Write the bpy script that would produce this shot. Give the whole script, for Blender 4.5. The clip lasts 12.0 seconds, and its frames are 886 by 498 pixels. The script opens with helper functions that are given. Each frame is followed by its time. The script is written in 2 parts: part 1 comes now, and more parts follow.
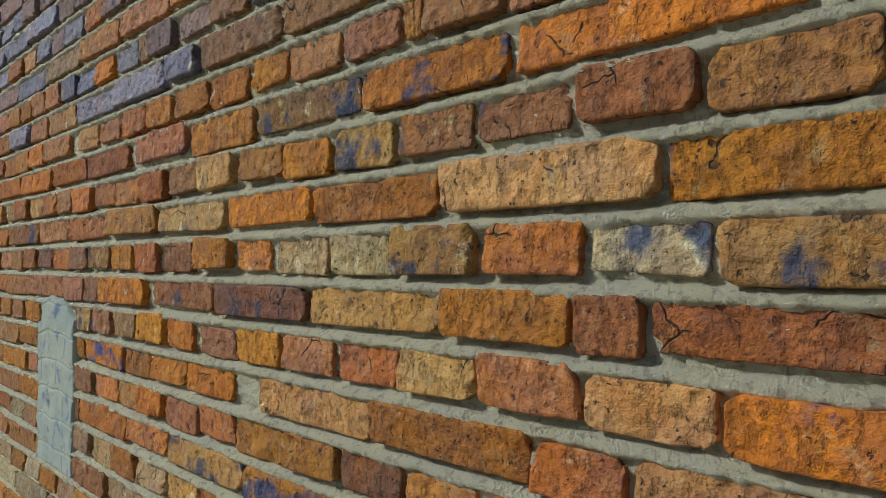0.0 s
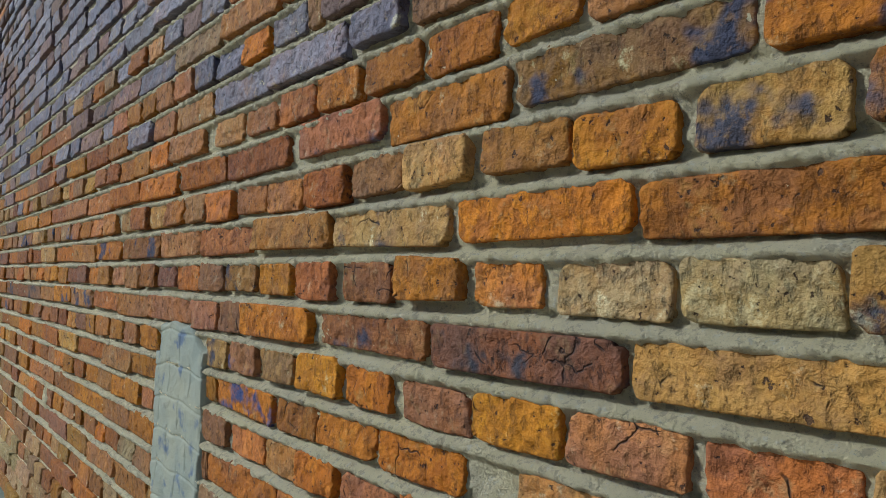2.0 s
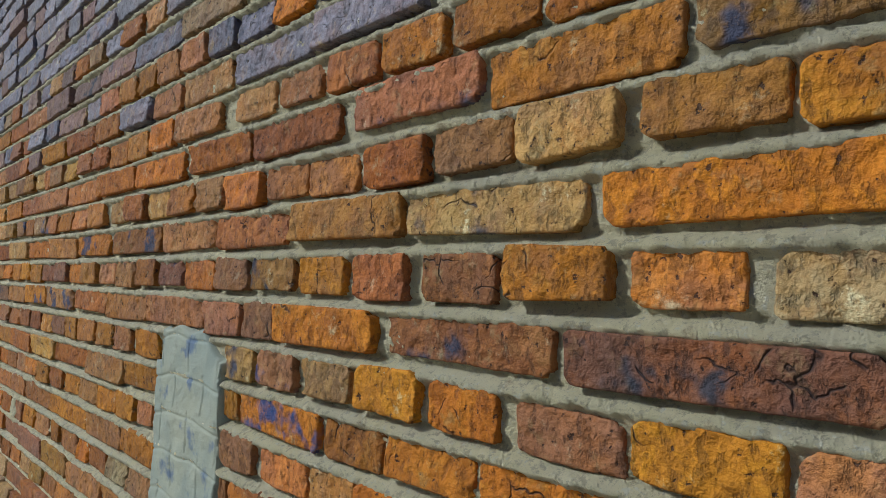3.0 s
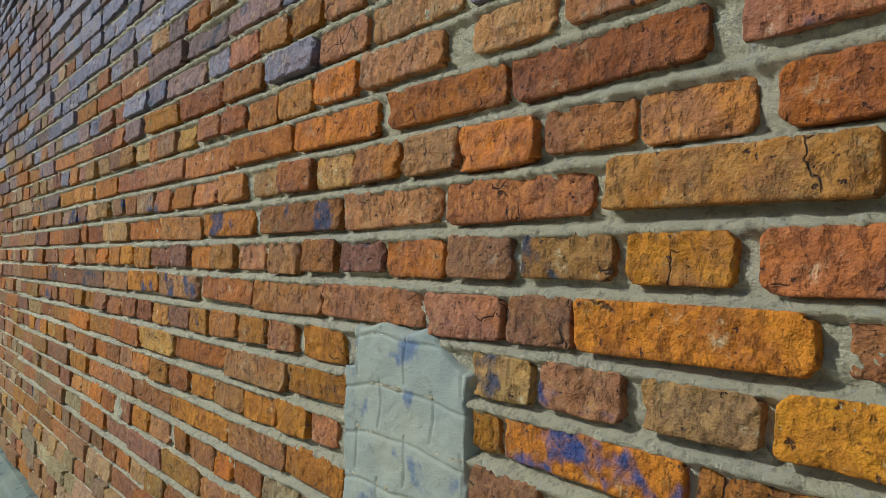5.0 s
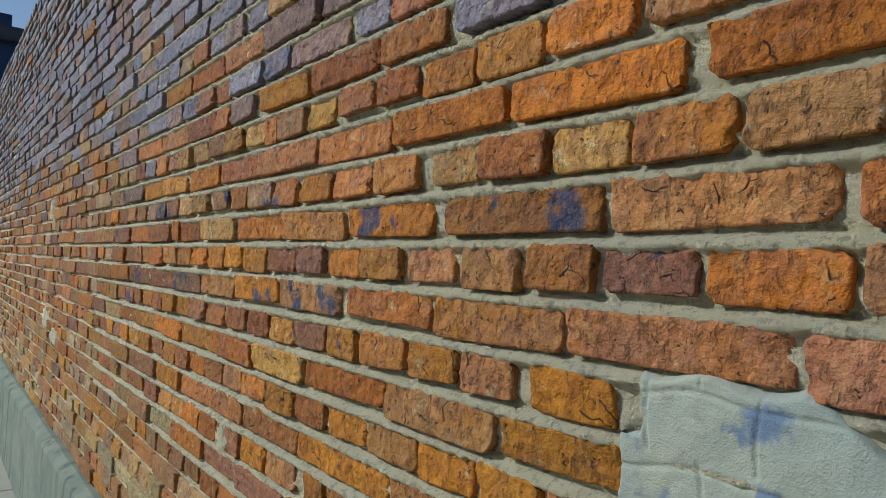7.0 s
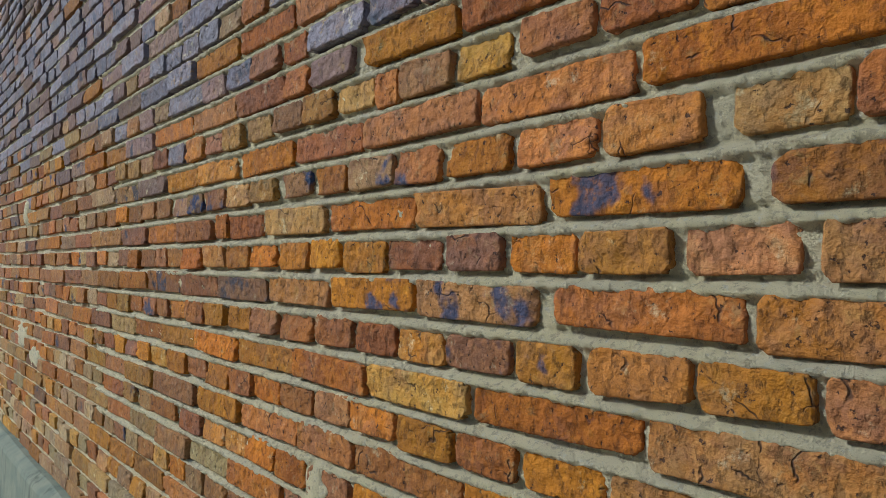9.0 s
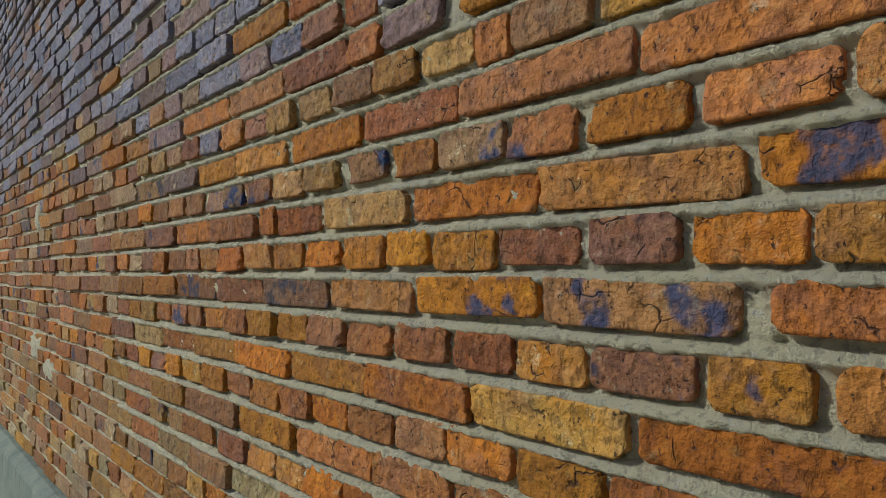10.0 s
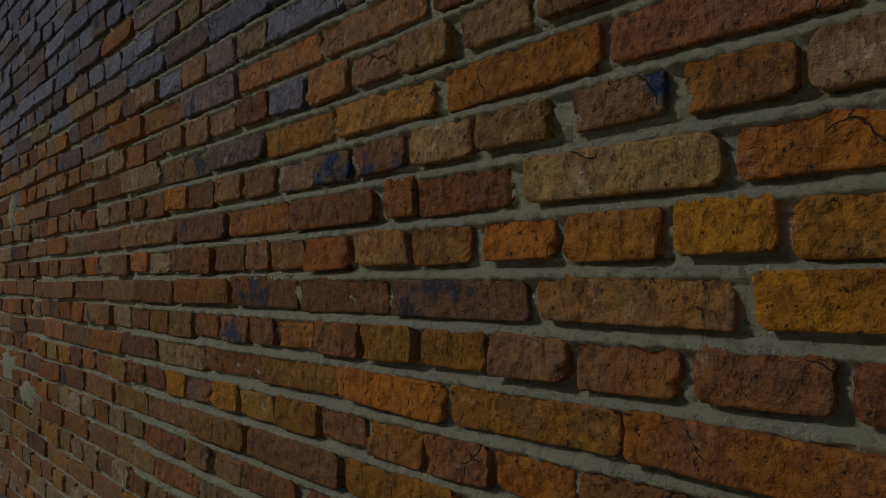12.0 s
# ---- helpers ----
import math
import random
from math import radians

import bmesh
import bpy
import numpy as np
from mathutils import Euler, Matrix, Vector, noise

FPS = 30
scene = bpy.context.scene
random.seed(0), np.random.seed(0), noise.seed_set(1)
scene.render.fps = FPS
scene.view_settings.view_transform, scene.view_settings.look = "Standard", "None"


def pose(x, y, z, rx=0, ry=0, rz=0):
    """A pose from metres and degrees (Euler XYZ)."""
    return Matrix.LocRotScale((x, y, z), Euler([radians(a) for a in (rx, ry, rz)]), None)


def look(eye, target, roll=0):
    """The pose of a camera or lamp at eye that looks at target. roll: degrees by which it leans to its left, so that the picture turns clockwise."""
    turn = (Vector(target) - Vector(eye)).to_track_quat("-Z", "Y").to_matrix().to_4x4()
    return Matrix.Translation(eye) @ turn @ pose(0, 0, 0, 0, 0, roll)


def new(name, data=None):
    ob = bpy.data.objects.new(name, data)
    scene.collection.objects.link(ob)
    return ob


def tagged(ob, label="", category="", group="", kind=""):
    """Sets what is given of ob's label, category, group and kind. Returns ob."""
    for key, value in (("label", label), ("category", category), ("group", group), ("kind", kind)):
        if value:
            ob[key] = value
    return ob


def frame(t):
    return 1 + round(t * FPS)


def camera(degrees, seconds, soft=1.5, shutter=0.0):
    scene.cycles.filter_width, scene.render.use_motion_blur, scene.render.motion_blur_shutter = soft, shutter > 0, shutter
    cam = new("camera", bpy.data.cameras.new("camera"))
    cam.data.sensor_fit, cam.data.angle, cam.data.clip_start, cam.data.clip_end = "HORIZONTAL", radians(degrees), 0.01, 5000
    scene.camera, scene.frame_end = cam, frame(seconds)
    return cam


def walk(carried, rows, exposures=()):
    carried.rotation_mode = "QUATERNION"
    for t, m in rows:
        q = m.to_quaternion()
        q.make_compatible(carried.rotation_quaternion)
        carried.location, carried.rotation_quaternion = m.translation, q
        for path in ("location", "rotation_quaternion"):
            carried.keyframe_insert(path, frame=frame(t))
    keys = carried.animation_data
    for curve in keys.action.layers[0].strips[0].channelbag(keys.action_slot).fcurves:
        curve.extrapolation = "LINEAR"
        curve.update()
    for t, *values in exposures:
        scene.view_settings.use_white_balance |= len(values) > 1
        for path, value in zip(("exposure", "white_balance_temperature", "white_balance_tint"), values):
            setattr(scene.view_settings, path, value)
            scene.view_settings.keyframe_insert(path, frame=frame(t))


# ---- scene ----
from collections import defaultdict

# ---- camera ----
cam = camera(67.0, 12.0, soft=0.6)
PATH = [
    (0, -0.590, 0.216, 1.021, 91.40, -0.12, -46.31),
    (0.5, -0.584, 0.346, 1.012, 91.57, -0.24, -44.81),
    (1, -0.575, 0.480, 1.019, 92.13, 0.18, -42.41),
    (1.5, -0.559, 0.591, 1.031, 92.72, -0.75, -40.75),
    (2, -0.546, 0.695, 1.033, 93.19, -1.66, -40.86),
    (2.5, -0.538, 0.813, 1.022, 93.70, -2.62, -42.33),
    (2.7, -0.540, 0.866, 1.018, 93.96, -2.52, -43.17),
    (4.3, -0.607, 1.273, 1.036, 90.93, -1.38, -43.63),
    (4.5, -0.615, 1.321, 1.034, 90.46, -1.58, -42.96),
    (5, -0.619, 1.426, 1.021, 91.71, -1.41, -41.40),
    (5.5, -0.613, 1.553, 1.015, 92.08, -0.94, -40.37),
    (6, -0.611, 1.676, 1.025, 91.17, 0.16, -38.57),
    (6.5, -0.615, 1.786, 1.032, 90.95, -1.58, -37.74),
    (7, -0.624, 1.890, 1.035, 91.50, -2.20, -37.84),
    (7.2, -0.629, 1.943, 1.029, 91.94, -2.53, -38.00),
    (8.8, -0.706, 2.345, 1.024, 91.73, -0.32, -41.50),
    (9, -0.708, 2.399, 1.018, 91.43, -0.34, -41.34),
    (9.5, -0.696, 2.539, 1.003, 91.82, -0.06, -41.33),
    (10, -0.674, 2.688, 1.007, 91.67, 0.51, -40.77),
    (10.5, -0.659, 2.820, 1.013, 91.26, -0.02, -39.53),
    (11, -0.651, 2.958, 1.011, 91.43, -1.05, -40.06),
    (11.5, -0.662, 3.113, 0.999, 92.65, -1.15, -40.85),
    (12, -0.673, 3.268, 0.997, 92.06, 0.91, -43.93),
]
FADE = [(0.0, -0.35, 5300, 4), (2.7, -0.38, 5300, 4), (4.3, -0.28, 5300, 4), (7.2, -0.27, 5300, 4), (8.8, -0.30, 5400, 5), (9.6, -0.30, 5400, 5), (10.0, -0.54, 5400, 5),
        (10.5, -0.91, 5400, 5), (11.0, -1.35, 5400, 5), (11.5, -1.89, 5400, 5), (12.0, -2.48, 5400, 5)]
walk(cam, [(t, pose(x, y, z, rx, ry, rz)) for t, x, y, z, rx, ry, rz in PATH], FADE)

# ---- world and sun ----
SUN_HEIGHT, SUN_TURN = 35.0, -50.0   # degrees up; degrees from straight ahead (+y), minus towards the street
world = bpy.data.worlds.new("sky")
scene.world = world
world.use_nodes = True
wn = world.node_tree.nodes
sky = wn.new("ShaderNodeTexSky")
sky.sky_type, sky.sun_disc = "NISHITA", False
sky.sun_elevation, sky.sun_rotation = radians(SUN_HEIGHT), radians(SUN_TURN)
sky.air_density, sky.dust_density = 1.0, 2.0
world.node_tree.links.new(sky.outputs[0], wn["Background"].inputs[0])
wn["Background"].inputs[1].default_value = 0.092
sun = new("sun", bpy.data.lights.new("sun", "SUN"))
sun.data.energy, sun.data.angle, sun.data.color = 3.35, radians(0.8), (1.0, 0.95, 0.88)
a, e = radians(SUN_TURN), radians(SUN_HEIGHT)
sun.matrix_world = look((math.sin(a) * math.cos(e) * 30, math.cos(a) * math.cos(e) * 30, math.sin(e) * 30), (0, 0, 0))

# ---- measures of the wall, in metres ----
COURSE = 0.075        # brick height and joint
BED = 1.00            # height of the joint under course 0
BASE, TOP = -13, 27   # lowest course and first one above the top
NEAR, FAR = -3.0, 46.0
STREET = -0.55        # height of the pavement
PATCH = (2.065, 2.355, BED - 0.52, BED - 0.068)


# ---- materials ----
class Nodes:
    """A small builder for one node material."""

    def __init__(self, name, roughness=0.9):
        self.mat = bpy.data.materials.new(name)
        self.mat.use_nodes = True
        self.tree = self.mat.node_tree
        self.bsdf = self.tree.nodes["Principled BSDF"]
        self.bsdf.inputs["Roughness"].default_value = roughness
        self.place = self.add("ShaderNodeNewGeometry").outputs["Position"]

    def add(self, kind, **values):
        node = self.tree.nodes.new(kind)
        for key, value in values.items():
            node.inputs[key.replace("_", " ")].default_value = value
        return node

    def link(self, a, b):
        self.tree.links.new(a, b)

    def noise(self, scale, detail=4.0, rough=0.6, where=None, stretch=None):
        node = self.add("ShaderNodeTexNoise", Scale=scale, Detail=detail, Roughness=rough)
        where = where or self.place
        if stretch:
            mapping = self.add("ShaderNodeMapping", Scale=stretch)
            self.link(where, mapping.inputs["Vector"])
            where = mapping.outputs[0]
        self.link(where, node.inputs["Vector"])
        return node.outputs["Fac"]

    def ramp(self, fac, low, high, a=0.0, b=1.0):
        node = self.add("ShaderNodeMapRange")
        node.interpolation_type = "SMOOTHSTEP"
        for n, v in enumerate((low, high, a, b)):
            node.inputs[n + 1].default_value = v
        self.link(fac, node.inputs[0])
        return node.outputs[0]

    def mix(self, fac, a, b, blend="MIX"):
        node = self.tree.nodes.new("ShaderNodeMix")
        node.data_type, node.blend_type = "RGBA", blend
        for value, socket in ((fac, node.inputs[0]), (a, node.inputs[6]), (b, node.inputs[7])):
            if isinstance(value, (int, float)):
                socket.default_value = value
            elif isinstance(value, tuple):
                socket.default_value = (*value, 1.0)
            else:
                self.link(value, socket)
        return node.outputs[2]

    def math(self, op, a, b=0.0):
        node = self.tree.nodes.new("ShaderNodeMath")
        node.operation = op
        for value, socket in ((a, node.inputs[0]), (b, node.inputs[1])):
            if isinstance(value, (int, float)):
                socket.default_value = value
            else:
                self.link(value, socket)
        return node.outputs[0]

    def bump(self, height, strength, distance, under=None):
        node = self.add("ShaderNodeBump", Strength=strength, Distance=distance)
        self.link(height, node.inputs["Height"])
        if under:
            self.link(under, node.inputs["Normal"])
        return node.outputs[0]

    def done(self, colour, normal=None):
        self.link(colour, self.bsdf.inputs["Base Color"])
        if normal:
            self.link(normal, self.bsdf.inputs["Normal"])
        return self.mat


MORTAR_TONE, MORTAR_DARK = (0.92, 0.80, 0.47), (0.52, 0.42, 0.24)


def brick_material(name, main, other, smear=0.25, stain=0.0, blue=0.5, gloss=0.85, crack=0.03):
    """Old hand-pressed brick: burnt mottling, grain, pits, mortar smears, and soot or blue paint where stain is set."""
    n = Nodes(name, gloss)
    own = n.math("FRACT", n.math("ADD", n.add("ShaderNodeObjectInfo").outputs["Random"], n.add("ShaderNodeNewGeometry").outputs["Random Per Island"]))
    shift = n.tree.nodes.new("ShaderNodeVectorMath")
    shift.operation = "ADD"
    spread = n.tree.nodes.new("ShaderNodeCombineXYZ")
    n.link(n.math("MULTIPLY", own, 37.0), spread.inputs[0])
    n.link(n.math("MULTIPLY", own, 91.0), spread.inputs[1])
    n.link(n.place, shift.inputs[0])
    n.link(spread.outputs[0], shift.inputs[1])
    where = shift.outputs[0]
    broad, cloud, grain = n.noise(15, 5, 0.65, where), n.noise(48, 5, 0.65, where), n.noise(170, 4, 0.65, where)
    col = n.mix(n.ramp(broad, 0.36, 0.62), main, other)
    worn = tuple(0.45 * v + 0.55 * w for v, w in zip(main, (0.25, 0.140, 0.095)))
    col = n.mix(n.ramp(n.noise(12, 6, 0.65, where), 0.48, 0.62, 0.0, 0.6), col, worn)
    col = n.mix(n.ramp(n.noise(10, 4, 0.6, where), 0.50, 0.64, 0.0, 0.65), col, tuple(0.35 * v + 0.65 * w for v, w in zip(main, (0.27, 0.125, 0.085))))
    col = n.mix(n.ramp(n.noise(17, 5, 0.65, where), 0.56, 0.68, 0.0, 0.5), col, tuple(0.4 * v + 0.6 * w for v, w in zip(main, (0.66, 0.40, 0.15))))
    light = tuple(min(0.8, 1.20 * v + 0.02) for v in main)
    dark = tuple(0.36 * v for v in main)
    col = n.mix(n.ramp(n.noise(30, 6, 0.72, where), 0.50, 0.60, 0.0, 0.65), col, light)
    # dragged face: short upright marks, pits and burnt specks
    drag = n.noise(62, 5, 0.7, where, (1.0, 1.35, 0.75))
    col = n.mix(n.ramp(drag, 0.52, 0.64, 0.0, 0.68), col, dark)
    col = n.mix(n.ramp(n.noise(95, 4, 0.7, where), 0.55, 0.66, 0.0, 0.40), col, tuple(0.5 * v for v in other))
    col = n.mix(n.ramp(n.noise(22, 6, 0.72, where), 0.57, 0.70, 0.0, smear * 2.2), col, (0.50, 0.33, 0.14))
    col = n.mix(n.ramp(grain, 0.50, 0.68, 0.0, 0.30), col, (0.10, 0.040, 0.014))
    # pits get their shade as near-black colour, besides the bump below
    pits = n.ramp(n.noise(95, 3, 0.6, where), 0.65, 0.69)
    col = n.mix(n.math("MULTIPLY", pits, 0.85), col, (0.06, 0.028, 0.014))
    # hair cracks round loosened flakes, their inner shade painted as a dark line
    warp = n.tree.nodes.new("ShaderNodeVectorMath")
    warp.operation = "MULTIPLY_ADD"
    turb = n.add("ShaderNodeTexNoise", Scale=26.0, Detail=3.0)
    n.link(where, turb.inputs["Vector"])
    n.link(turb.outputs["Color"], warp.inputs[0])
    warp.inputs[1].default_value = (0.035, 0.035, 0.035)
    n.link(where, warp.inputs[2])
    cells = n.add("ShaderNodeTexVoronoi", Scale=13.0)
    cells.feature = "DISTANCE_TO_EDGE"
    n.link(warp.outputs[0], cells.inputs["Vector"])
    cracks = n.math("MULTIPLY", n.ramp(cells.outputs["Distance"], 0.0, 0.022, 1.0, 0.0), n.ramp(n.noise(11, 3, 0.6, where), 0.60 - crack, 0.66 - crack))
    col = n.mix(n.math("MULTIPLY", cracks, 0.8), col, (0.04, 0.018, 0.01))
    lime = n.ramp(n.noise(20, 7, 0.75, n.place), 0.58, 0.72, 0.0, smear * 2.0)
    col = n.mix(lime, col, MORTAR_TONE)
    if stain:
        soot = n.ramp(n.noise(13, 3, 0.55, where), 0.63 - 0.13 * stain, 0.73 - 0.12 * stain, 0.0, 0.90)
        soot = n.math("MULTIPLY", soot, n.ramp(n.noise(70, 4, 0.7, where), 0.30, 0.50, 0.45, 1.0))
        col = n.mix(soot, col, (max(0.010, 0.050 - 0.034 * blue), 0.055 + 0.006 * blue, 0.070 + 0.095 * blue))
    # brick by brick lighter or darker, redder or yellower
    hue = n.tree.nodes.new("ShaderNodeHueSaturation")
    n.link(n.ramp(n.math("FRACT", n.math("MULTIPLY", own, 7.3)), 0, 1, 0.494, 0.509), hue.inputs["Hue"])
    n.link(n.ramp(n.math("FRACT", n.math("MULTIPLY", own, 17.9)), 0, 1, 0.58, 0.96), hue.inputs["Value"])
    n.link(n.ramp(n.math("FRACT", n.math("MULTIPLY", own, 29.3)), 0, 1, 1.00, 1.13), hue.inputs["Saturation"])
    n.link(col, hue.inputs["Color"])
    chips = n.math("ADD", n.math("MULTIPLY", cloud, 1.5), n.math("MULTIPLY", grain, 0.10))
    chips = n.math("SUBTRACT", chips, n.math("ADD", n.math("MULTIPLY", pits, 0.45), n.math("MULTIPLY", cracks, 0.6)))
    facets = n.add("ShaderNodeTexVoronoi", Scale=55.0)
    n.link(warp.outputs[0], facets.inputs["Vector"])
    chips = n.math("ADD", chips, n.math("MULTIPLY", facets.outputs["Distance"], 0.35))
    chips = n.math("SUBTRACT", chips, n.math("MULTIPLY", n.ramp(drag, 0.52, 0.64), 0.18))
    return n.done(hue.outputs["Color"], n.bump(chips, 1.0, 0.0075))


BRICKS = {
    "o": brick_material("brick_orange", (0.70, 0.250, 0.028), (0.52, 0.185, 0.036)),
    "r": brick_material("brick_red", (0.54, 0.195, 0.045), (0.38, 0.140, 0.042)),
    "b": brick_material("brick_brown", (0.54, 0.222, 0.052), (0.40, 0.158, 0.048)),
    "y": brick_material("brick_buff", (0.60, 0.320, 0.090), (0.56, 0.235, 0.052), 0.4),
    "g": brick_material("brick_grey_buff", (0.58, 0.450, 0.235), (0.52, 0.33, 0.13), 0.6),
    "p": brick_material("brick_purple", (0.40, 0.178, 0.076), (0.46, 0.180, 0.052), 0.2),
    "d": brick_material("brick_dark", (0.26, 0.115, 0.055), (0.42, 0.155, 0.042), 0.2, 0.5, 0.1),
    "s": brick_material("brick_blue_stain", (0.42, 0.230, 0.095), (0.34, 0.175, 0.08), 0.3, 1.0, 1.0),
    "v": brick_material("brick_blue_paint", (0.64, 0.235, 0.034), (0.50, 0.185, 0.040), 0.25, 0.9, 1.4),
    "c": brick_material("brick_cracked", (0.68, 0.360, 0.115), (0.60, 0.270, 0.070), 0.3, crack=0.09),
    "ds": brick_material("brick_dark_stain", (0.32, 0.175, 0.080), (0.42, 0.19, 0.055), 0.5, 0.7, 0.4),
    "os": brick_material("brick_orange_stain", (0.66, 0.240, 0.032), (0.52, 0.190, 0.038), 0.25, 0.7, 0.5),
    "rs": brick_material("brick_red_stain", (0.50, 0.180, 0.048), (0.38, 0.135, 0.044), 0.25, 0.6, 0.4),
    "bs": brick_material("brick_brown_stain", (0.52, 0.218, 0.056), (0.40, 0.160, 0.052), 0.3, 0.7, 0.6),
    "ys": brick_material("brick_buff_stain", (0.54, 0.315, 0.100), (0.50, 0.235, 0.062), 0.5, 0.7, 0.3),
    "gs": brick_material("brick_grey_stain", (0.58, 0.45, 0.24), (0.48, 0.30, 0.12), 0.7, 0.8, 0.4),
    "ps": brick_material("brick_purple_stain", (0.40, 0.17, 0.075), (0.36, 0.145, 0.070), 0.15, 0.8, 1.3),
    # upper courses: soot, with the sky's blue sheen mixed into the colour
    "k": brick_material("brick_sooty_sky_tint", (0.175, 0.160, 0.215), (0.17, 0.140, 0.165), 0.35, 0.4, 0.3, 0.6),
    "m": brick_material("brick_sooty_grey_sky_tint", (0.245, 0.222, 0.262), (0.24, 0.200, 0.220), 0.45, gloss=0.6),
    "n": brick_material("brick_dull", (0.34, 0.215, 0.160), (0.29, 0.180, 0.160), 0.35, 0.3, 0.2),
    "l": brick_material("brick_dusty", (0.52, 0.335, 0.150), (0.48, 0.255, 0.095), 0.7),
}
CODES = list(BRICKS)


def mortar_material():
    """Coarse lime mortar with sand, small stones and holes."""
    n = Nodes("mortar", 0.95)
    broad, lumps, sand = n.noise(6, 5), n.noise(110, 9, 0.8), n.noise(600, 3, 0.7)
    stones = n.add("ShaderNodeTexVoronoi", Scale=210.0)
    n.link(n.place, stones.inputs["Vector"])
    pebble = n.ramp(stones.outputs["Distance"], 0.05, 0.5, 1.0, 0.0)
    col = n.mix(n.ramp(broad, 0.35, 0.7), MORTAR_TONE, (0.84, 0.74, 0.49))
    col = n.mix(n.ramp(lumps, 0.54, 0.70, 0.0, 0.45), col, MORTAR_DARK)
    col = n.mix(n.ramp(n.noise(30, 6, 0.7), 0.58, 0.72, 0.0, 0.6), col, (0.36, 0.20, 0.08))
    col = n.mix(n.ramp(n.noise(90, 4, 0.7), 0.56, 0.66, 0.0, 0.7), col, (0.86, 0.80, 0.62))
    # crevices: shade painted into the colour where the bump is sunk
    crevice = n.ramp(n.noise(75, 5, 0.7), 0.52, 0.62)
    col = n.mix(n.math("MULTIPLY", crevice, 0.45), col, (0.34, 0.27, 0.16))
    col = n.mix(n.ramp(sand, 0.54, 0.72, 0.0, 0.3), col, (0.16, 0.13, 0.09))
    lumps = n.math("SUBTRACT", lumps, n.math("MULTIPLY", crevice, 0.16))
    height = n.math("ADD", n.math("MULTIPLY", lumps, 1.5), n.math("ADD", n.math("MULTIPLY", sand, 0.4), n.math("MULTIPLY", pebble, 0.25)))
    return n.done(col, n.bump(height, 1.0, 0.012))


def cement_material(name, main, other, streak=0.0, paint=False):
    n = Nodes(name, 0.9)
    broad, cloud, sand = n.noise(6, 6, 0.65), n.noise(35, 5, 0.7), n.noise(500, 2)
    col = n.mix(n.ramp(broad, 0.35, 0.65), main, other)
    col = n.mix(n.ramp(cloud, 0.55, 0.75, 0.0, 0.5), col, tuple(0.55 * v for v in main))
    if streak:
        runs = n.noise(9, 5, 0.7, stretch=(1.0, 1.0, 0.12))
        col = n.mix(n.ramp(runs, 0.52, 0.66, 0.0, streak), col, tuple(0.45 * v for v in other))
    if paint:
        col = n.mix(n.ramp(n.noise(13, 4, 0.6), 0.57, 0.68, 0.0, 0.75), col, (0.08, 0.13, 0.24))
    col = n.mix(n.ramp(sand, 0.45, 0.75, 0.0, 0.25), col, (0.15, 0.14, 0.12))
    return n.done(col, n.bump(n.math("ADD", cloud, n.math("MULTIPLY", sand, 0.3)), 0.7, 0.005))


def plain_material(name, main, other, scale, roughness=0.8):
    n = Nodes(name, roughness)
    col = n.mix(n.ramp(n.noise(scale, 5), 0.35, 0.65), main, other)
    return n.done(col, n.bump(n.noise(scale * 12, 3), 0.4, 0.004))


mortar = mortar_material()
patch_cement = cement_material("patch_cement", (0.39, 0.385, 0.275), (0.31, 0.335, 0.27), paint=True)
plinth_concrete = cement_material("plinth_concrete", (0.25, 0.265, 0.185), (0.17, 0.20, 0.15), 0.8)
slab_concrete = cement_material("slab_concrete", (0.44, 0.40, 0.28), (0.38, 0.35, 0.26))
asphalt = plain_material("asphalt", (0.055, 0.053, 0.05), (0.04, 0.04, 0.04), 3.0, 0.9)
house_paint = plain_material("house_render", (0.035, 0.06, 0.14), (0.05, 0.075, 0.15), 2.0)
house_trim = plain_material("house_trim", (0.10, 0.09, 0.09), (0.07, 0.065, 0.07), 3.0)
pipe_zinc = plain_material("pipe_zinc", (0.16, 0.22, 0.32), (0.12, 0.17, 0.25), 6.0, 0.5)
leaf_brown = plain_material("dead_leaf", (0.10, 0.06, 0.03), (0.06, 0.04, 0.02), 40.0)


# ---- helpers for meshes ----
def mesh_of(name, verts, faces, materials, indices=None, smooth=True):
    mesh = bpy.data.meshes.new(name)
    mesh.from_pydata([tuple(v) for v in verts], [], [tuple(f) for f in faces])
    for m in materials:
        mesh.materials.append(m)
    if indices is not None:
        mesh.polygons.foreach_set("material_index", np.asarray(indices, dtype=np.int32))
    mesh.polygons.foreach_set("use_smooth", np.full(len(mesh.polygons), smooth))
    mesh.update()
    return mesh


def part(name, bm, material, parent, label=""):
    mesh = bpy.data.meshes.new(name)
    bm.to_mesh(mesh)
    bm.free()
    mesh.materials.append(material)
    ob = new(name, mesh)
    ob.parent = parent
    return tagged(ob, label)


def box(x0, x1, y0, y1, z0, z1, bevel=0.0):
    bm = bmesh.new()
    bmesh.ops.create_cube(bm, size=1)
    for v in bm.verts:
        v.co = Vector(((x0, x1)[v.co.x > 0], (y0, y1)[v.co.y > 0], (z0, z1)[v.co.z > 0]))
    if bevel:
        bmesh.ops.bevel(bm, geom=bm.edges[:], offset=bevel, segments=2, affect="EDGES", profile=0.6)
    return bm


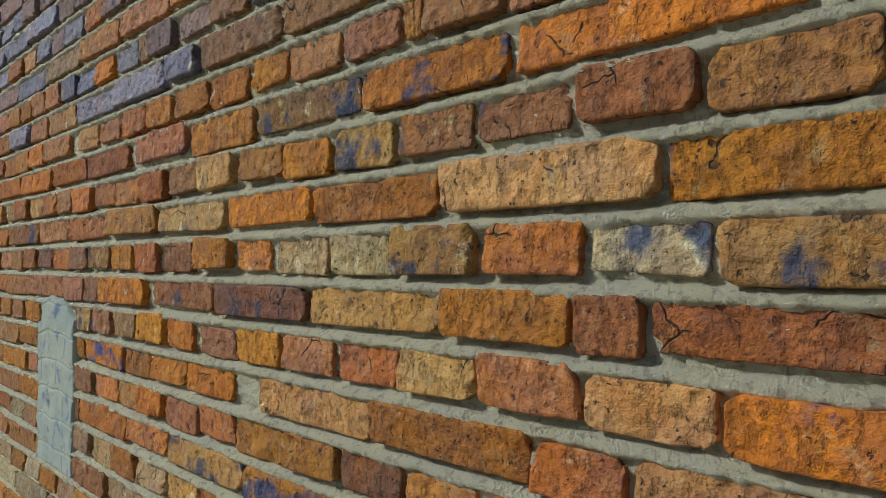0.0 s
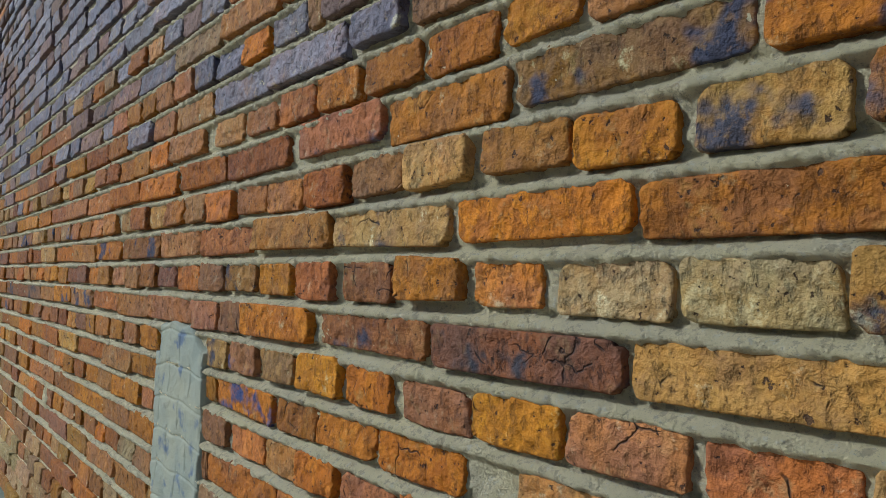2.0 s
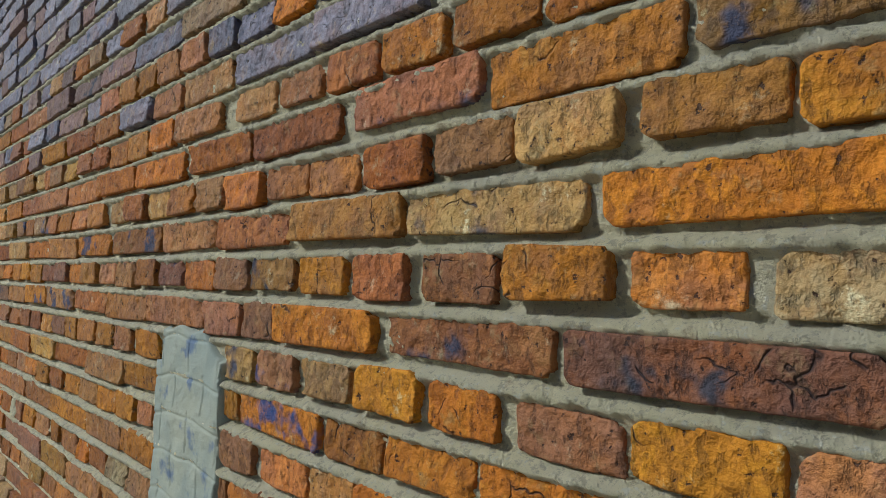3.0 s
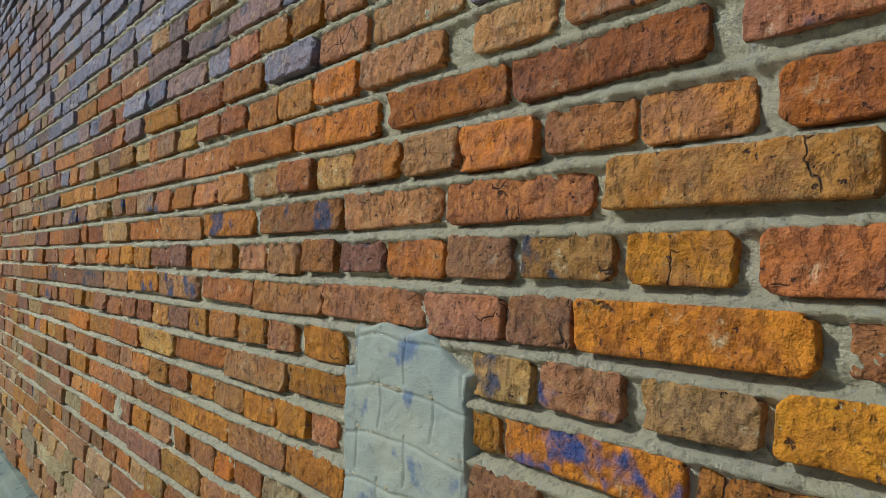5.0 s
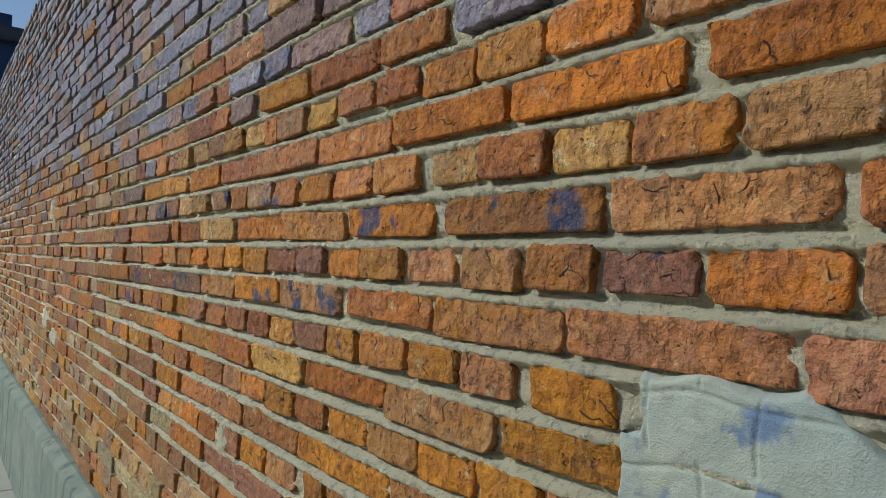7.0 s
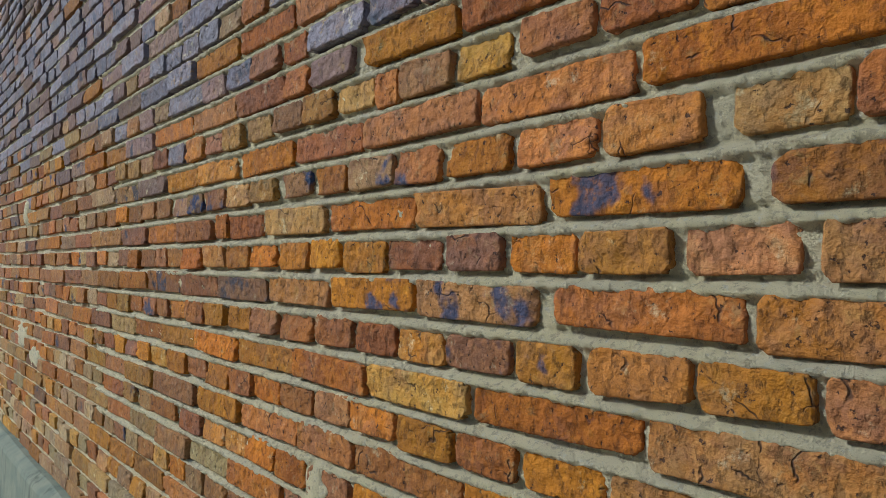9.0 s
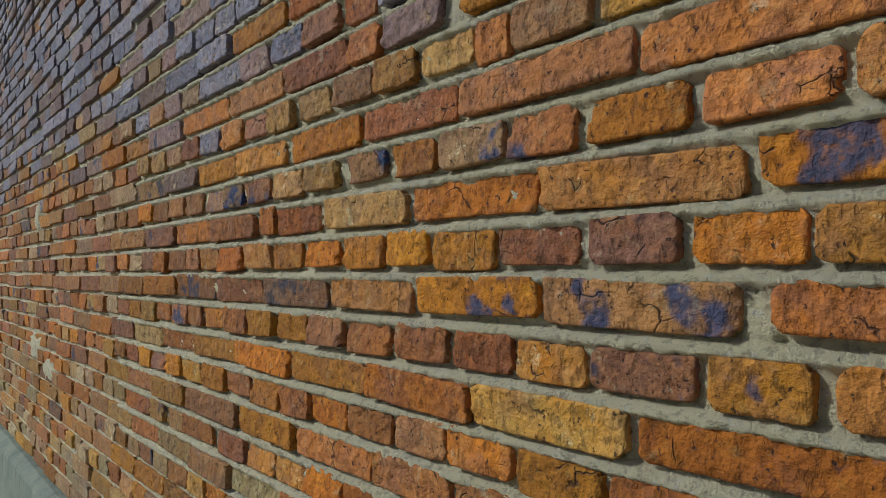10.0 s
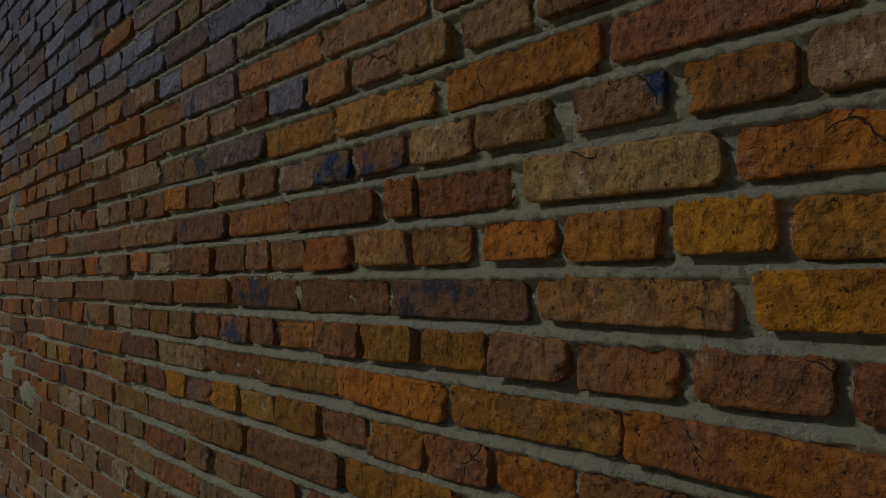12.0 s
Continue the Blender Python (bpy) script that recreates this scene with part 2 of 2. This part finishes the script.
# ---- brick shapes: face in the plane x = 0 towards the street (-x), centred on y and z ----
def stations(half, pitch):
    """Places across a face from edge to edge, close together at both arrises."""
    inner = half - 0.006
    n = max(2, round(2 * inner / pitch))
    return [-half, -half + 0.0014, -half + 0.0034] + [-inner + 2 * inner * i / n for i in range(n + 1)] + [half - 0.0034, half - 0.0014, half]


def brick_shape(length, seed, pitch=0.0055):
    """Verts and faces of one brick: straight but broken arrises, spalled corners, flaked face."""
    rnd = random.Random(seed)
    h, l = 0.0305, length / 2
    if pitch:
        ys, zs = stations(l, pitch), stations(h, pitch)
    else:
        ys, zs = [-l, -l + 0.004, l - 0.004, l], [-h, -h + 0.004, h - 0.004, h]
    off = Vector((rnd.random() * 50, rnd.random() * 50, 0))
    taper, lean, bow = rnd.gauss(0, 0.035), rnd.gauss(0, 0.05), rnd.gauss(0, 0.0008)
    tilt_y, tilt_z = rnd.gauss(0, 0.012), rnd.gauss(0, 0.05)
    round_off = [rnd.uniform(0.002, 0.014) for _ in range(4)]
    spalls = []
    for _ in range(rnd.randint(1, 4)):
        if rnd.random() < 0.6:
            spalls.append((rnd.uniform(-l, l), rnd.choice((-h, h)), rnd.uniform(0.006, 0.016), rnd.uniform(0.0015, 0.0045)))
        else:
            spalls.append((rnd.choice((-l, l)), rnd.uniform(-h, h), rnd.uniform(0.006, 0.018), rnd.uniform(0.002, 0.007)))
    flaking, dish = rnd.uniform(0.05, 0.32), rnd.uniform(-0.0015, 0.0015)

    def height(y, z):
        x = 0.0020 * noise.noise(off + Vector((y * 22, z * 22, 3))) + 0.0012 * noise.noise(off + Vector((y * 90, z * 70, 5)))
        x += tilt_y * y + tilt_z * z + dish * (1 - (y / l) ** 2)
        flake = noise.noise(off + Vector((y * 30, z * 42, 9))) + 0.4 * noise.noise(off + Vector((y * 110, z * 110, 1)))
        x += 0.0024 * min(1.0, max(0.0, (flake - flaking) / 0.07))
        rim = min(l - abs(y), h - abs(z))
        x += 0.0022 * max(0.0, 1 - rim / 0.0034) ** 2
        for cy, cz, r, deep in spalls:
            d = math.hypot(y - cy, z - cz) / r * (1 + 0.3 * noise.noise(off + Vector((y * 90, z * 90, 2))))
            if d < 1:
                x += deep * min(1.0, (1 - d) * 2.2)
        return x

    verts = []
    for z in zs:
        for y in ys:
            corner = round_off[(y > 0) + 2 * (z > 0)]
            pull = max(0.0, abs(y) - (l - corner)) * max(0.0, abs(z) - (h - corner)) / max(corner, 1e-6) * 0.75
            edge_y = 0.0011 * noise.noise(off + Vector((z * 70, 7 * math.copysign(1, y), 4))) + 0.0009 * noise.noise(off + Vector((z * 240, 3 * math.copysign(1, y), 4)))
            edge_z = 0.0010 * noise.noise(off + Vector((y * 40, 9 * math.copysign(1, z), 6))) + 0.0011 * noise.noise(off + Vector((y * 200, 5 * math.copysign(1, z), 6)))
            wy, wz = (abs(y) / l) ** 8, (abs(z) / h) ** 6
            verts.append((height(y, z), y + (edge_y - pull * math.copysign(1, y)) * wy + lean * z, (z + (edge_z - pull * math.copysign(1, z)) * wz) * (1 + taper * y / l) + bow * (1 - (y / l) ** 2)))
    n, m = len(ys), len(zs)
    faces = [(r * n + c, r * n + n + c, r * n + n + c + 1, r * n + c + 1) for r in range(m - 1) for c in range(n - 1)]
    rim = list(range(n)) + [r * n + n - 1 for r in range(1, m)] + [(m - 1) * n + c for c in range(n - 2, -1, -1)] + [r * n for r in range(m - 2, 0, -1)]
    first = len(verts)
    for i in rim:
        _, y, z = verts[i]
        verts.append((0.055, y * 0.99, z * 0.98))
    for i in range(len(rim)):
        j = (i + 1) % len(rim)
        faces.append((rim[i], rim[j], first + j, first + i))
    return np.array(verts), faces


KINDS = 16
SHORT = [brick_shape(0.13, 100 + i) for i in range(KINDS)]
LONG = [brick_shape(0.265, 200 + i) for i in range(KINDS)]
SHORT_MID = [brick_shape(0.13, 300 + i, 0.014) for i in range(KINDS)]
LONG_MID = [brick_shape(0.265, 400 + i, 0.014) for i in range(KINDS)]
SHORT_FAR = [brick_shape(0.13, 500 + i, None) for i in range(KINDS)]
LONG_FAR = [brick_shape(0.265, 600 + i, None) for i in range(KINDS)]

# ---- the bond: courses of headers and stretchers in turn, as laid ----
LAID = {}   # course: list of (start, length, code)


def lay(course, start, row):
    """Bricks from start on: a colour code and a length in mm, or / and the joint in mm."""
    at, bricks = start, []
    for word in row.split():
        digits = word.lstrip("abcdefghijklmnopqrstuvwxyz/")
        code, size = word[: len(word) - len(digits)], int(digits) / 1000
        if code != "/":
            bricks.append((at, size, code))
        at += size
    LAID[course] = bricks


lay(7, 3.136, "n275 /13 b264 /13 r264 /13 o276 /8 m188")
lay(6, 1.702, "m125 /9 o109 /13 k123 /9 k111 /13 b116 /13 r116 /13 o115 /13 b116 /13 r134 /11 m117 /20 n254 /7 k142 /8 m202 /21 r101 /11 p135 /9 k144 /9 n145 /8 m252")
lay(5, 1.424, "k122 /22 m253 /9 m259 /13 y211 /13 b147 /13 m187 /34 r185 /7 r260 /8 o250 /47 n158 /8 o98 /10 r236 /21 r273 /8 o310 /11 n272")
lay(4, 0.860, "bs118 /9 r126 /8 o112 /10 o134 /7 b127 /13 r124 /13 o124 /13 b124 /13 y144 /57 r202 /16 o136 /7 b132 /9 r125 /10 r129 /9 b127 /21 y112 /13 y132 /8 o65 /8 y123 /9 y115 /8 p129 /17 y122 /21 y111 /12 p117")
lay(3, 0.370, "o296 /13 os254 /8 ds270 /9 r235 /8 rs248 /31 r263 /7 o251 /27 o258 /15 o275 /16 o264 /7 r302 /7 r248 /11 o264 /21 o248 /7 b236")
lay(2, 0.320, "o134 /9 r123 /10 rs128 /8 d127 /9 ys123 /18 o116 /7 b128 /23 y123 /11 b125 /10 r122 /23 o120 /7 r126 /7 o135 /7 y124 /7 r120 /9 y116 /7 o127 /7 y115 /33 o130 /12 o135 /17 o133 /20 bs115 /8 s138 /9 r111 /22 s121 /34 y124 /11 y125 /17 bs132 /12 s104 /7 s115 /20 b135 /8 b117")
lay(1, 0.300, "os193 /7 y280 /9 r259 /7 o247 /18 ys267 /7 c261 /22 o243 /17 r244 /14 bs296 /31 os263 /13 o272 /7 r265 /12 y254 /25 r184 /7 b69 /27 b259 /7 b245 /14 d258 /18 b384")
lay(0, 0.297, "ys146 /9 gs120 /11 o129 /16 ys140 /7 g131 /7 g131 /22 o105 /18 r130 /13 r122 /28 r108 /23 o118 /16 ys132 /17 b119 /10 r135 /10 ps119 /14 b109 /17 y114 /20 b123 /18 bs129 /7 o118 /13 d120 /18 d139 /8 b135 /13 o104 /17 r127 /10 o120 /25 o123 /12 y130 /20 r130 /9 b121 /7 b94 /12 b133 /8 b97")
lay(-1, 0.284, "r225 /7 r75 /7 r180 /7 y269 /7 d277 /16 bs266 /21 o252 /8 p99 /9 p153 /11 p266 /11 p257 /12 r257 /31 bs258 /10 os252 /20 p246 /17 d272 /13 b256 /11 d251 /14 o282 /18 b252")
lay(-2, 0.307, "os131 /9 y133 /7 b132 /8 y129 /7 r118 /15 b131 /8 o131 /8 p127 /24 o109 /17 o124 /12 y122 /24 ps114 /12 ys110 /299 o132 /32 b110 /9 o122 /7 r138 /19 bs105 /15 bs137 /10 y113 /7 r122 /14 b131 /16 o129 /12 b125 /12 o130 /12 b127 /14 o130 /9 b128 /7 b95")
lay(-3, 0.351, "b176 /9 r108 /8 r257 /8 y274 /89 o168 /9 o154 /8 b131 /11 v245 /7 b96 /232 o207 /16 y268 /12 os283 /14 y262 /7 o261 /7 b277 /10 o261 /7 b262 /7 o246")
lay(-4, 0.726, "b117 /9 d124 /8 b137 /8 b137 /9 o122 /13 r130 /13 o111 /9 y107 /9 o135 /21 b136 /302 b84 /9 o119 /9 o132 /9 b142 /9 o139 /9 r123 /9 o138 /15 o129 /8 b127 /11 b134 /7 o126 /9 b129 /8 o130 /7 b127 /9 o141")
lay(-5, 1.739, "b282 /13 b251 /13 r251 /13 b247 /8 o332 /9 b287 /9 b202 /9 o265 /9 o138 /9 o127 /12 b318")
lay(-6, 2.885, "o142 /9 o83 /52 b140 /8 o132 /13 b147 /13 o126 /7 o137 /9 y123 /9 o128 /11 d152 /41 b209")

rnd = random.Random(11)


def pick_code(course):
    """Colour of a brick that the plan above leaves open: sooty with painted sky-blue sheen higher up, warm lower down.
    """
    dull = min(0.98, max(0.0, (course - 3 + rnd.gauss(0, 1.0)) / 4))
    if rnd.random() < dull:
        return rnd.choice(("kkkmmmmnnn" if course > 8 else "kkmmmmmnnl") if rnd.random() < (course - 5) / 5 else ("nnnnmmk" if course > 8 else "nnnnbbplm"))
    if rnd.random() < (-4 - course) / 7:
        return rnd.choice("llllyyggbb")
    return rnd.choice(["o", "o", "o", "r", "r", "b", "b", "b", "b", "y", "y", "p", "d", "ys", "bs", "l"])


def fill(course, start, end, bricks):
    """Go on in the bond from start to end."""
    at = start
    while at < end - 0.03:
        size = rnd.gauss(0.262, 0.007) if course % 2 else rnd.gauss(0.127, 0.005)
        if course % 2 and rnd.random() < 0.07:
            size = 0.126
        size = min(size, end - at)
        if size > 0.03:
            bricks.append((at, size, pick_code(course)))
        at += size + rnd.uniform(0.007, 0.014)


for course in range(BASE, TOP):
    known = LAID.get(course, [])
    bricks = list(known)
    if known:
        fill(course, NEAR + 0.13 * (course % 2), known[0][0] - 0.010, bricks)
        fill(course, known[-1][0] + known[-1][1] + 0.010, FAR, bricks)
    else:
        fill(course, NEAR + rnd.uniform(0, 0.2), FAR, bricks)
    middle = BED + (course + 0.5) * COURSE
    if PATCH[2] < middle < PATCH[3]:
        cut = []
        for start, size, code in bricks:
            if start < PATCH[0]:
                size = min(size, PATCH[0] - 0.004 - start)
            elif start + size > PATCH[1]:
                start, size = max(start, PATCH[1] + 0.004), min(size, start + size - PATCH[1] - 0.004)
            else:
                continue
            if size > 0.025:
                cut.append((start, size, code))
        bricks = cut
    LAID[course] = sorted(bricks)

# ---- the wall: a solid core with a mortar face ----
core = box(0.03, 0.51, NEAR, FAR, BED + BASE * COURSE, BED + TOP * COURSE)
mesh = bpy.data.meshes.new("wall_east")
core.to_mesh(mesh)
core.free()
mesh.materials.append(mortar)
wall = tagged(new("wall_east", mesh), "tall old wall of weathered red and orange bricks with pale mortar", "wall", kind="structure")


def mortar_depth(y, z):
    """Distance of the mortar behind the face: proud on the lower brick's back, washed out under the upper brick."""
    phase = ((z - BED) / COURSE + 0.5) % 1.0 - 0.5
    ratio = phase / 0.095
    slope = 0.0030 + 0.0035 * min(1.0, max(0.0, (abs(phase) - 0.17) / 0.06)) + 0.0092 * ratio * math.exp(0.5 - 0.5 * ratio * ratio)
    lump = 0.0046 * noise.noise(Vector((y * 14, z * 20, 1.7))) + 0.0042 * noise.noise(Vector((y * 52, z * 60, 5.1)))
    lump += 0.0062 * (abs(noise.noise(Vector((y * 85, z * 95, 2.2)))) - 0.2) + 0.0030 * noise.noise(Vector((y * 210, z * 230, 7.2)))
    return slope + lump


def mortar_face(name, y0, y1, dy, z0, z1, dz):
    ys, zs = np.arange(y0, y1 + dy / 2, dy), np.arange(z0, z1 + dz / 2, dz)
    verts = [(mortar_depth(y, z), y, z) for z in zs for y in ys]
    n = len(ys)
    faces = [(r * n + c, r * n + c + 1, (r + 1) * n + c + 1, (r + 1) * n + c) for r in range(len(zs) - 1) for c in range(n - 1)]
    ob = new(name, mesh_of(name, verts, faces, [mortar]))
    ob.parent = wall
    return tagged(ob, "pale lime mortar, lumpy and partly washed out", kind="stuff")


mortar_face("mortar", 0.0, 5.2, 0.0052, BED - 0.60, BED + 0.75, 0.0036)
bottom, top, low, high = BED + BASE * COURSE, BED + TOP * COURSE, BED - 0.60, BED + 0.75
for y0, y1, z0, z1 in ((NEAR, 0.0, bottom, top), (5.2, FAR, bottom, top), (0.0, 5.2, bottom, low), (0.0, 5.2, high, top)):
    part("mortar", box(0.009, 0.03, y0, y1, z0, z1), mortar, wall)

# ---- cement repair with brick lines drawn into it ----
def cement_patch():
    y0, y1, z0, z1 = PATCH
    dy = dz = 0.0026
    cols, rows = round((y1 - y0 + 0.10) / dy), round((z1 - z0 + 0.06) / dz)
    verts, keep = [], {}
    for r in range(rows + 1):
        for c in range(cols + 1):
            y, z = y0 - 0.03 + c * dy, z0 - 0.03 + r * dz
            wob = 0.007 * noise.noise(Vector((z * 30, 2.0, 0))), 0.007 * noise.noise(Vector((z * 30, 9.0, 0)))
            top = z1 - 0.006 * math.sin(y * 55) - 0.05 * max(0, (2.16 - y) / 0.10)
            near_edge, far_edge = y0, y1 - 0.024 * (z > z1 - 0.07)
            edge = min(y - (near_edge + wob[0]), (far_edge + wob[1]) - y, z - z0, top - z)
            x = -0.0085 + 0.0035 * noise.noise(Vector((y * 18, z * 18, 4))) + max(0.0, 0.004 - edge) * 2.6
            bed = (z - BED + 0.010 + 0.02 * noise.noise(Vector((y * 9, z * 3, 8)))) / (COURSE * 1.02) % 1.0
            row = math.floor((z - BED) / COURSE)
            head = ((y + 0.06 * (row % 2) + 0.01 * noise.noise(Vector((y * 3, z * 14, 8)))) / 0.122) % 1.0
            line = min(min(bed, 1 - bed) * COURSE, min(head, 1 - head) * 0.122)
            x += 0.0034 * max(0.0, 1 - line / 0.0032) + 0.0008 * noise.noise(Vector((y * 70, z * 70, 3)))
            verts.append((x, y, z))
            keep[len(verts) - 1] = edge > -0.014
    n = cols + 1
    quads = [(r * n + c, r * n + c + 1, (r + 1) * n + c + 1, (r + 1) * n + c) for r in range(rows) for c in range(cols)]
    faces = [f for f in quads if all(keep[i] for i in f)]
    ob = new("cement_patch", mesh_of("cement_patch", verts, faces, [patch_cement]))
    ob.parent = wall
    tagged(ob, "grey cement repair with brick lines scored into it")


cement_patch()


def mortar_smear(y, z, wide, high, seed):
    """A lump of lime mortar thrown over the bricks."""
    verts, faces, n = [], [], 22
    for r in range(n + 1):
        for c in range(n + 1):
            a, b = 2 * c / n - 1, 2 * r / n - 1
            ragged = 0.55 * noise.noise(Vector((a * 2.2, b * 2.2, seed))) + 0.25 * noise.noise(Vector((a * 6, b * 6, seed)))
            body = 1 - (a * a + b * b) ** 0.5 * 1.15 + ragged
            verts.append((0.006 - 0.020 * math.tanh(2.0 * body) + 0.003 * noise.noise(Vector((a * 9, b * 9, seed))), y + a * wide / 2, z + b * high / 2))
    for r in range(n):
        for c in range(n):
            faces.append((r * (n + 1) + c, r * (n + 1) + c + 1, (r + 1) * (n + 1) + c + 1, (r + 1) * (n + 1) + c))
    ob = new("mortar_smear", mesh_of("mortar_smear", verts, faces, [mortar]))
    ob.parent = wall
    tagged(ob, "pale lump of lime mortar smeared over bricks")


for y, z, wide, high, seed in ((3.58, -0.42, 0.14, 0.14, 1.0), (6.72, -0.37, 0.40, 0.17, 3.0), (6.35, -0.46, 0.34, 0.16, 4.0), (6.66, 0.29, 0.22, 0.18, 5.0)):
    mortar_smear(y, BED + z, wide, high, seed)

# ---- plinth, pavement, road, far house ----
def strip(name, profile, y0, y1, step, material, label, category, wobble=0.003):
    """A long body with the given (x, z) outline."""
    ys = np.arange(y0, y1 + step / 2, step)
    m = len(profile)
    verts = [(x + wobble * noise.noise(Vector((y * 3, x * 30, z * 9))), y, z + wobble * noise.noise(Vector((y * 4, z * 9, 7)))) for y in ys for x, z in profile]
    faces = [(i * m + j, i * m + (j + 1) % m, (i + 1) * m + (j + 1) % m, (i + 1) * m + j) for i in range(len(ys) - 1) for j in range(m)]
    faces += [tuple(range(m)), tuple(range(len(verts) - 1, len(verts) - m - 1, -1))]
    return tagged(new(name, mesh_of(name, verts, faces, [material], smooth=False)), label, category, kind="structure")


ledge = BED + BASE * COURSE
strip("plinth", [(0.40, STREET - 0.2), (-0.085, STREET - 0.2), (-0.078, STREET + 0.2), (-0.070, ledge - 0.045), (-0.062, ledge - 0.026), (-0.02, ledge - 0.002), (0.40, ledge - 0.002)],
      NEAR, FAR, 0.12, plinth_concrete, "grey streaked concrete plinth under the brick wall", "plinth", 0.008)

bm = bmesh.new()
bmesh.ops.create_grid(bm, x_segments=2, y_segments=2, size=600)
mesh = bpy.data.meshes.new("ground")
bm.to_mesh(mesh)
bm.free()
mesh.materials.append(asphalt)
ground = tagged(new("ground", mesh), "dark asphalt street surface reaching to the distance", "ground", kind="structure")
ground.location = (0, 0, STREET - 0.13)

pavement = new("pavement", None)
tagged(pavement, "pale concrete pavement of large slabs beside the wall", "pavement", kind="structure")
SLAB = 1.45
slabs = []
for v in range(3):
    bm = box(-SLAB / 2 + 0.004, SLAB / 2 - 0.004, -SLAB / 2 + 0.005, SLAB / 2 - 0.005, -0.12, 0.0, 0.006)
    mesh = bpy.data.meshes.new("slab")
    bm.to_mesh(mesh)
    bm.free()
    mesh.materials.append(slab_concrete)
    slabs.append(mesh)
rs = random.Random(5)
for i in range(33):
    for j in range(2):
        ob = new("slab", rs.choice(slabs))
        ob.parent = pavement
        ob.location = (-0.075 - SLAB * (j + 0.5), NEAR + SLAB * (i + 0.5), STREET + rs.uniform(-0.004, 0.0))
        ob.rotation_euler = (rs.gauss(0, 0.001), rs.gauss(0, 0.001), 0)


def house():
    """Blue-painted house at the end of the street, with cornice, drainpipe, chimney and windows."""
    root = new("house", None)
    tagged(root, "dark blue rendered house with a cornice, drainpipe and chimney", "house")
    root.location = (0.7, 24.0, STREET)
    part("wall", box(0, 9, 0, 8, -0.13, 7.35), house_paint, root)
    part("cornice", box(-0.12, 9.12, -0.25, 8.2, 7.35, 7.75, 0.04), house_trim, root, "dark grey cornice")
    part("chimney", box(0.0, 0.36, 0.4, 1.1, 7.75, 8.25, 0.02), house_paint, root)
    bm = bmesh.new()
    bmesh.ops.create_cone(bm, segments=14, radius1=0.07, radius2=0.07, depth=7.35, cap_ends=True)
    bmesh.ops.translate(bm, verts=bm.verts, vec=(0.62, -0.1, 3.575))
    part("drainpipe", bm, pipe_zinc, root, "pale blue zinc drainpipe")


house()


def dead_leaf(x, y, turn, size):
    rl = random.Random(int(y * 100))
    bm = bmesh.new()
    ring = []
    for i in range(10):
        a = 2 * math.pi * i / 10
        r = size * (0.55 + 0.45 * abs(math.cos(a))) * rl.uniform(0.8, 1.1)
        ring.append(bm.verts.new((r * math.cos(a), 0.5 * r * math.sin(a), 0.006 + 0.010 * rl.random())))
    mid = bm.verts.new((0, 0, 0.003))
    for i in range(10):
        bm.faces.new((ring[i], ring[(i + 1) % 10], mid))
    mesh = bpy.data.meshes.new("dead_leaf")
    bm.to_mesh(mesh)
    bm.free()
    mesh.materials.append(leaf_brown)
    ob = tagged(new("dead_leaf", mesh), "curled brown dead leaf lying on the pavement", "leaf", "leaves on the pavement")
    ob.matrix_basis = pose(x, y, STREET + 0.001, 0, 0, turn)


for i in range(6):
    dead_leaf(-0.17 - 0.05 * i % 0.2, 6.9 + 0.33 * i, 50 * i, 0.05)

# ---- bricks: those beside the walk one by one, the rest as one body ----
rb = random.Random(3)
shared = {}
rest_v, rest_f, rest_m, count = [], [], [], 0
for course in range(BASE, TOP):
    for start, size, code in LAID[course]:
        y, z = start + size / 2, BED + (course + 0.5) * COURSE + rb.gauss(0, 0.0026)
        out, kind = min(-0.0005, rb.gauss(-0.0042, 0.0040)), rb.randrange(KINDS)
        out = -0.013 if code == "c" else out
        tilt = rb.gauss(0, 0.012)
        long = size > 0.17
        high = min(1.02, rb.gauss(0.935, 0.04))
        near = -5 <= course <= 4 and 0.30 < y < 4.10
        if near:
            key = (long, kind)
            if key not in shared:
                verts, faces = (LONG if long else SHORT)[kind]
                shared[key] = mesh_of("brick", verts, faces, [BRICKS["o"]])
            ob = new("brick", shared[key])
            ob.parent = wall
            ob.location, ob.rotation_euler, ob.scale = (out, y, z), (tilt, 0, 0), (1, size / (0.265 if long else 0.13), high)
            ob.material_slots[0].link = "OBJECT"
            ob.material_slots[0].material = BRICKS[code]
            continue
        if -0.3 < y < 5.2 and course < 11:
            verts, faces = (LONG if long else SHORT)[kind]
        elif -1.0 < y < 9.0 and course < 18:
            verts, faces = (LONG_MID if long else SHORT_MID)[kind]
        else:
            verts, faces = (LONG_FAR if long else SHORT_FAR)[kind]
        v = verts * (1, size / (0.265 if long else 0.13), high)
        v = np.stack([v[:, 0], v[:, 1] - tilt * v[:, 2], v[:, 2] + tilt * v[:, 1]], 1)
        rest_v.append(v + (out, y, z))
        rest_f += [tuple(i + count for i in f) for f in faces]
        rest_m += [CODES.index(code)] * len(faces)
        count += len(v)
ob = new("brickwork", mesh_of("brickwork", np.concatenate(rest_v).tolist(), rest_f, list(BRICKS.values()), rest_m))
ob.parent = wall
tagged(ob, "weathered bricks of the wall farther along and higher up", kind="stuff")
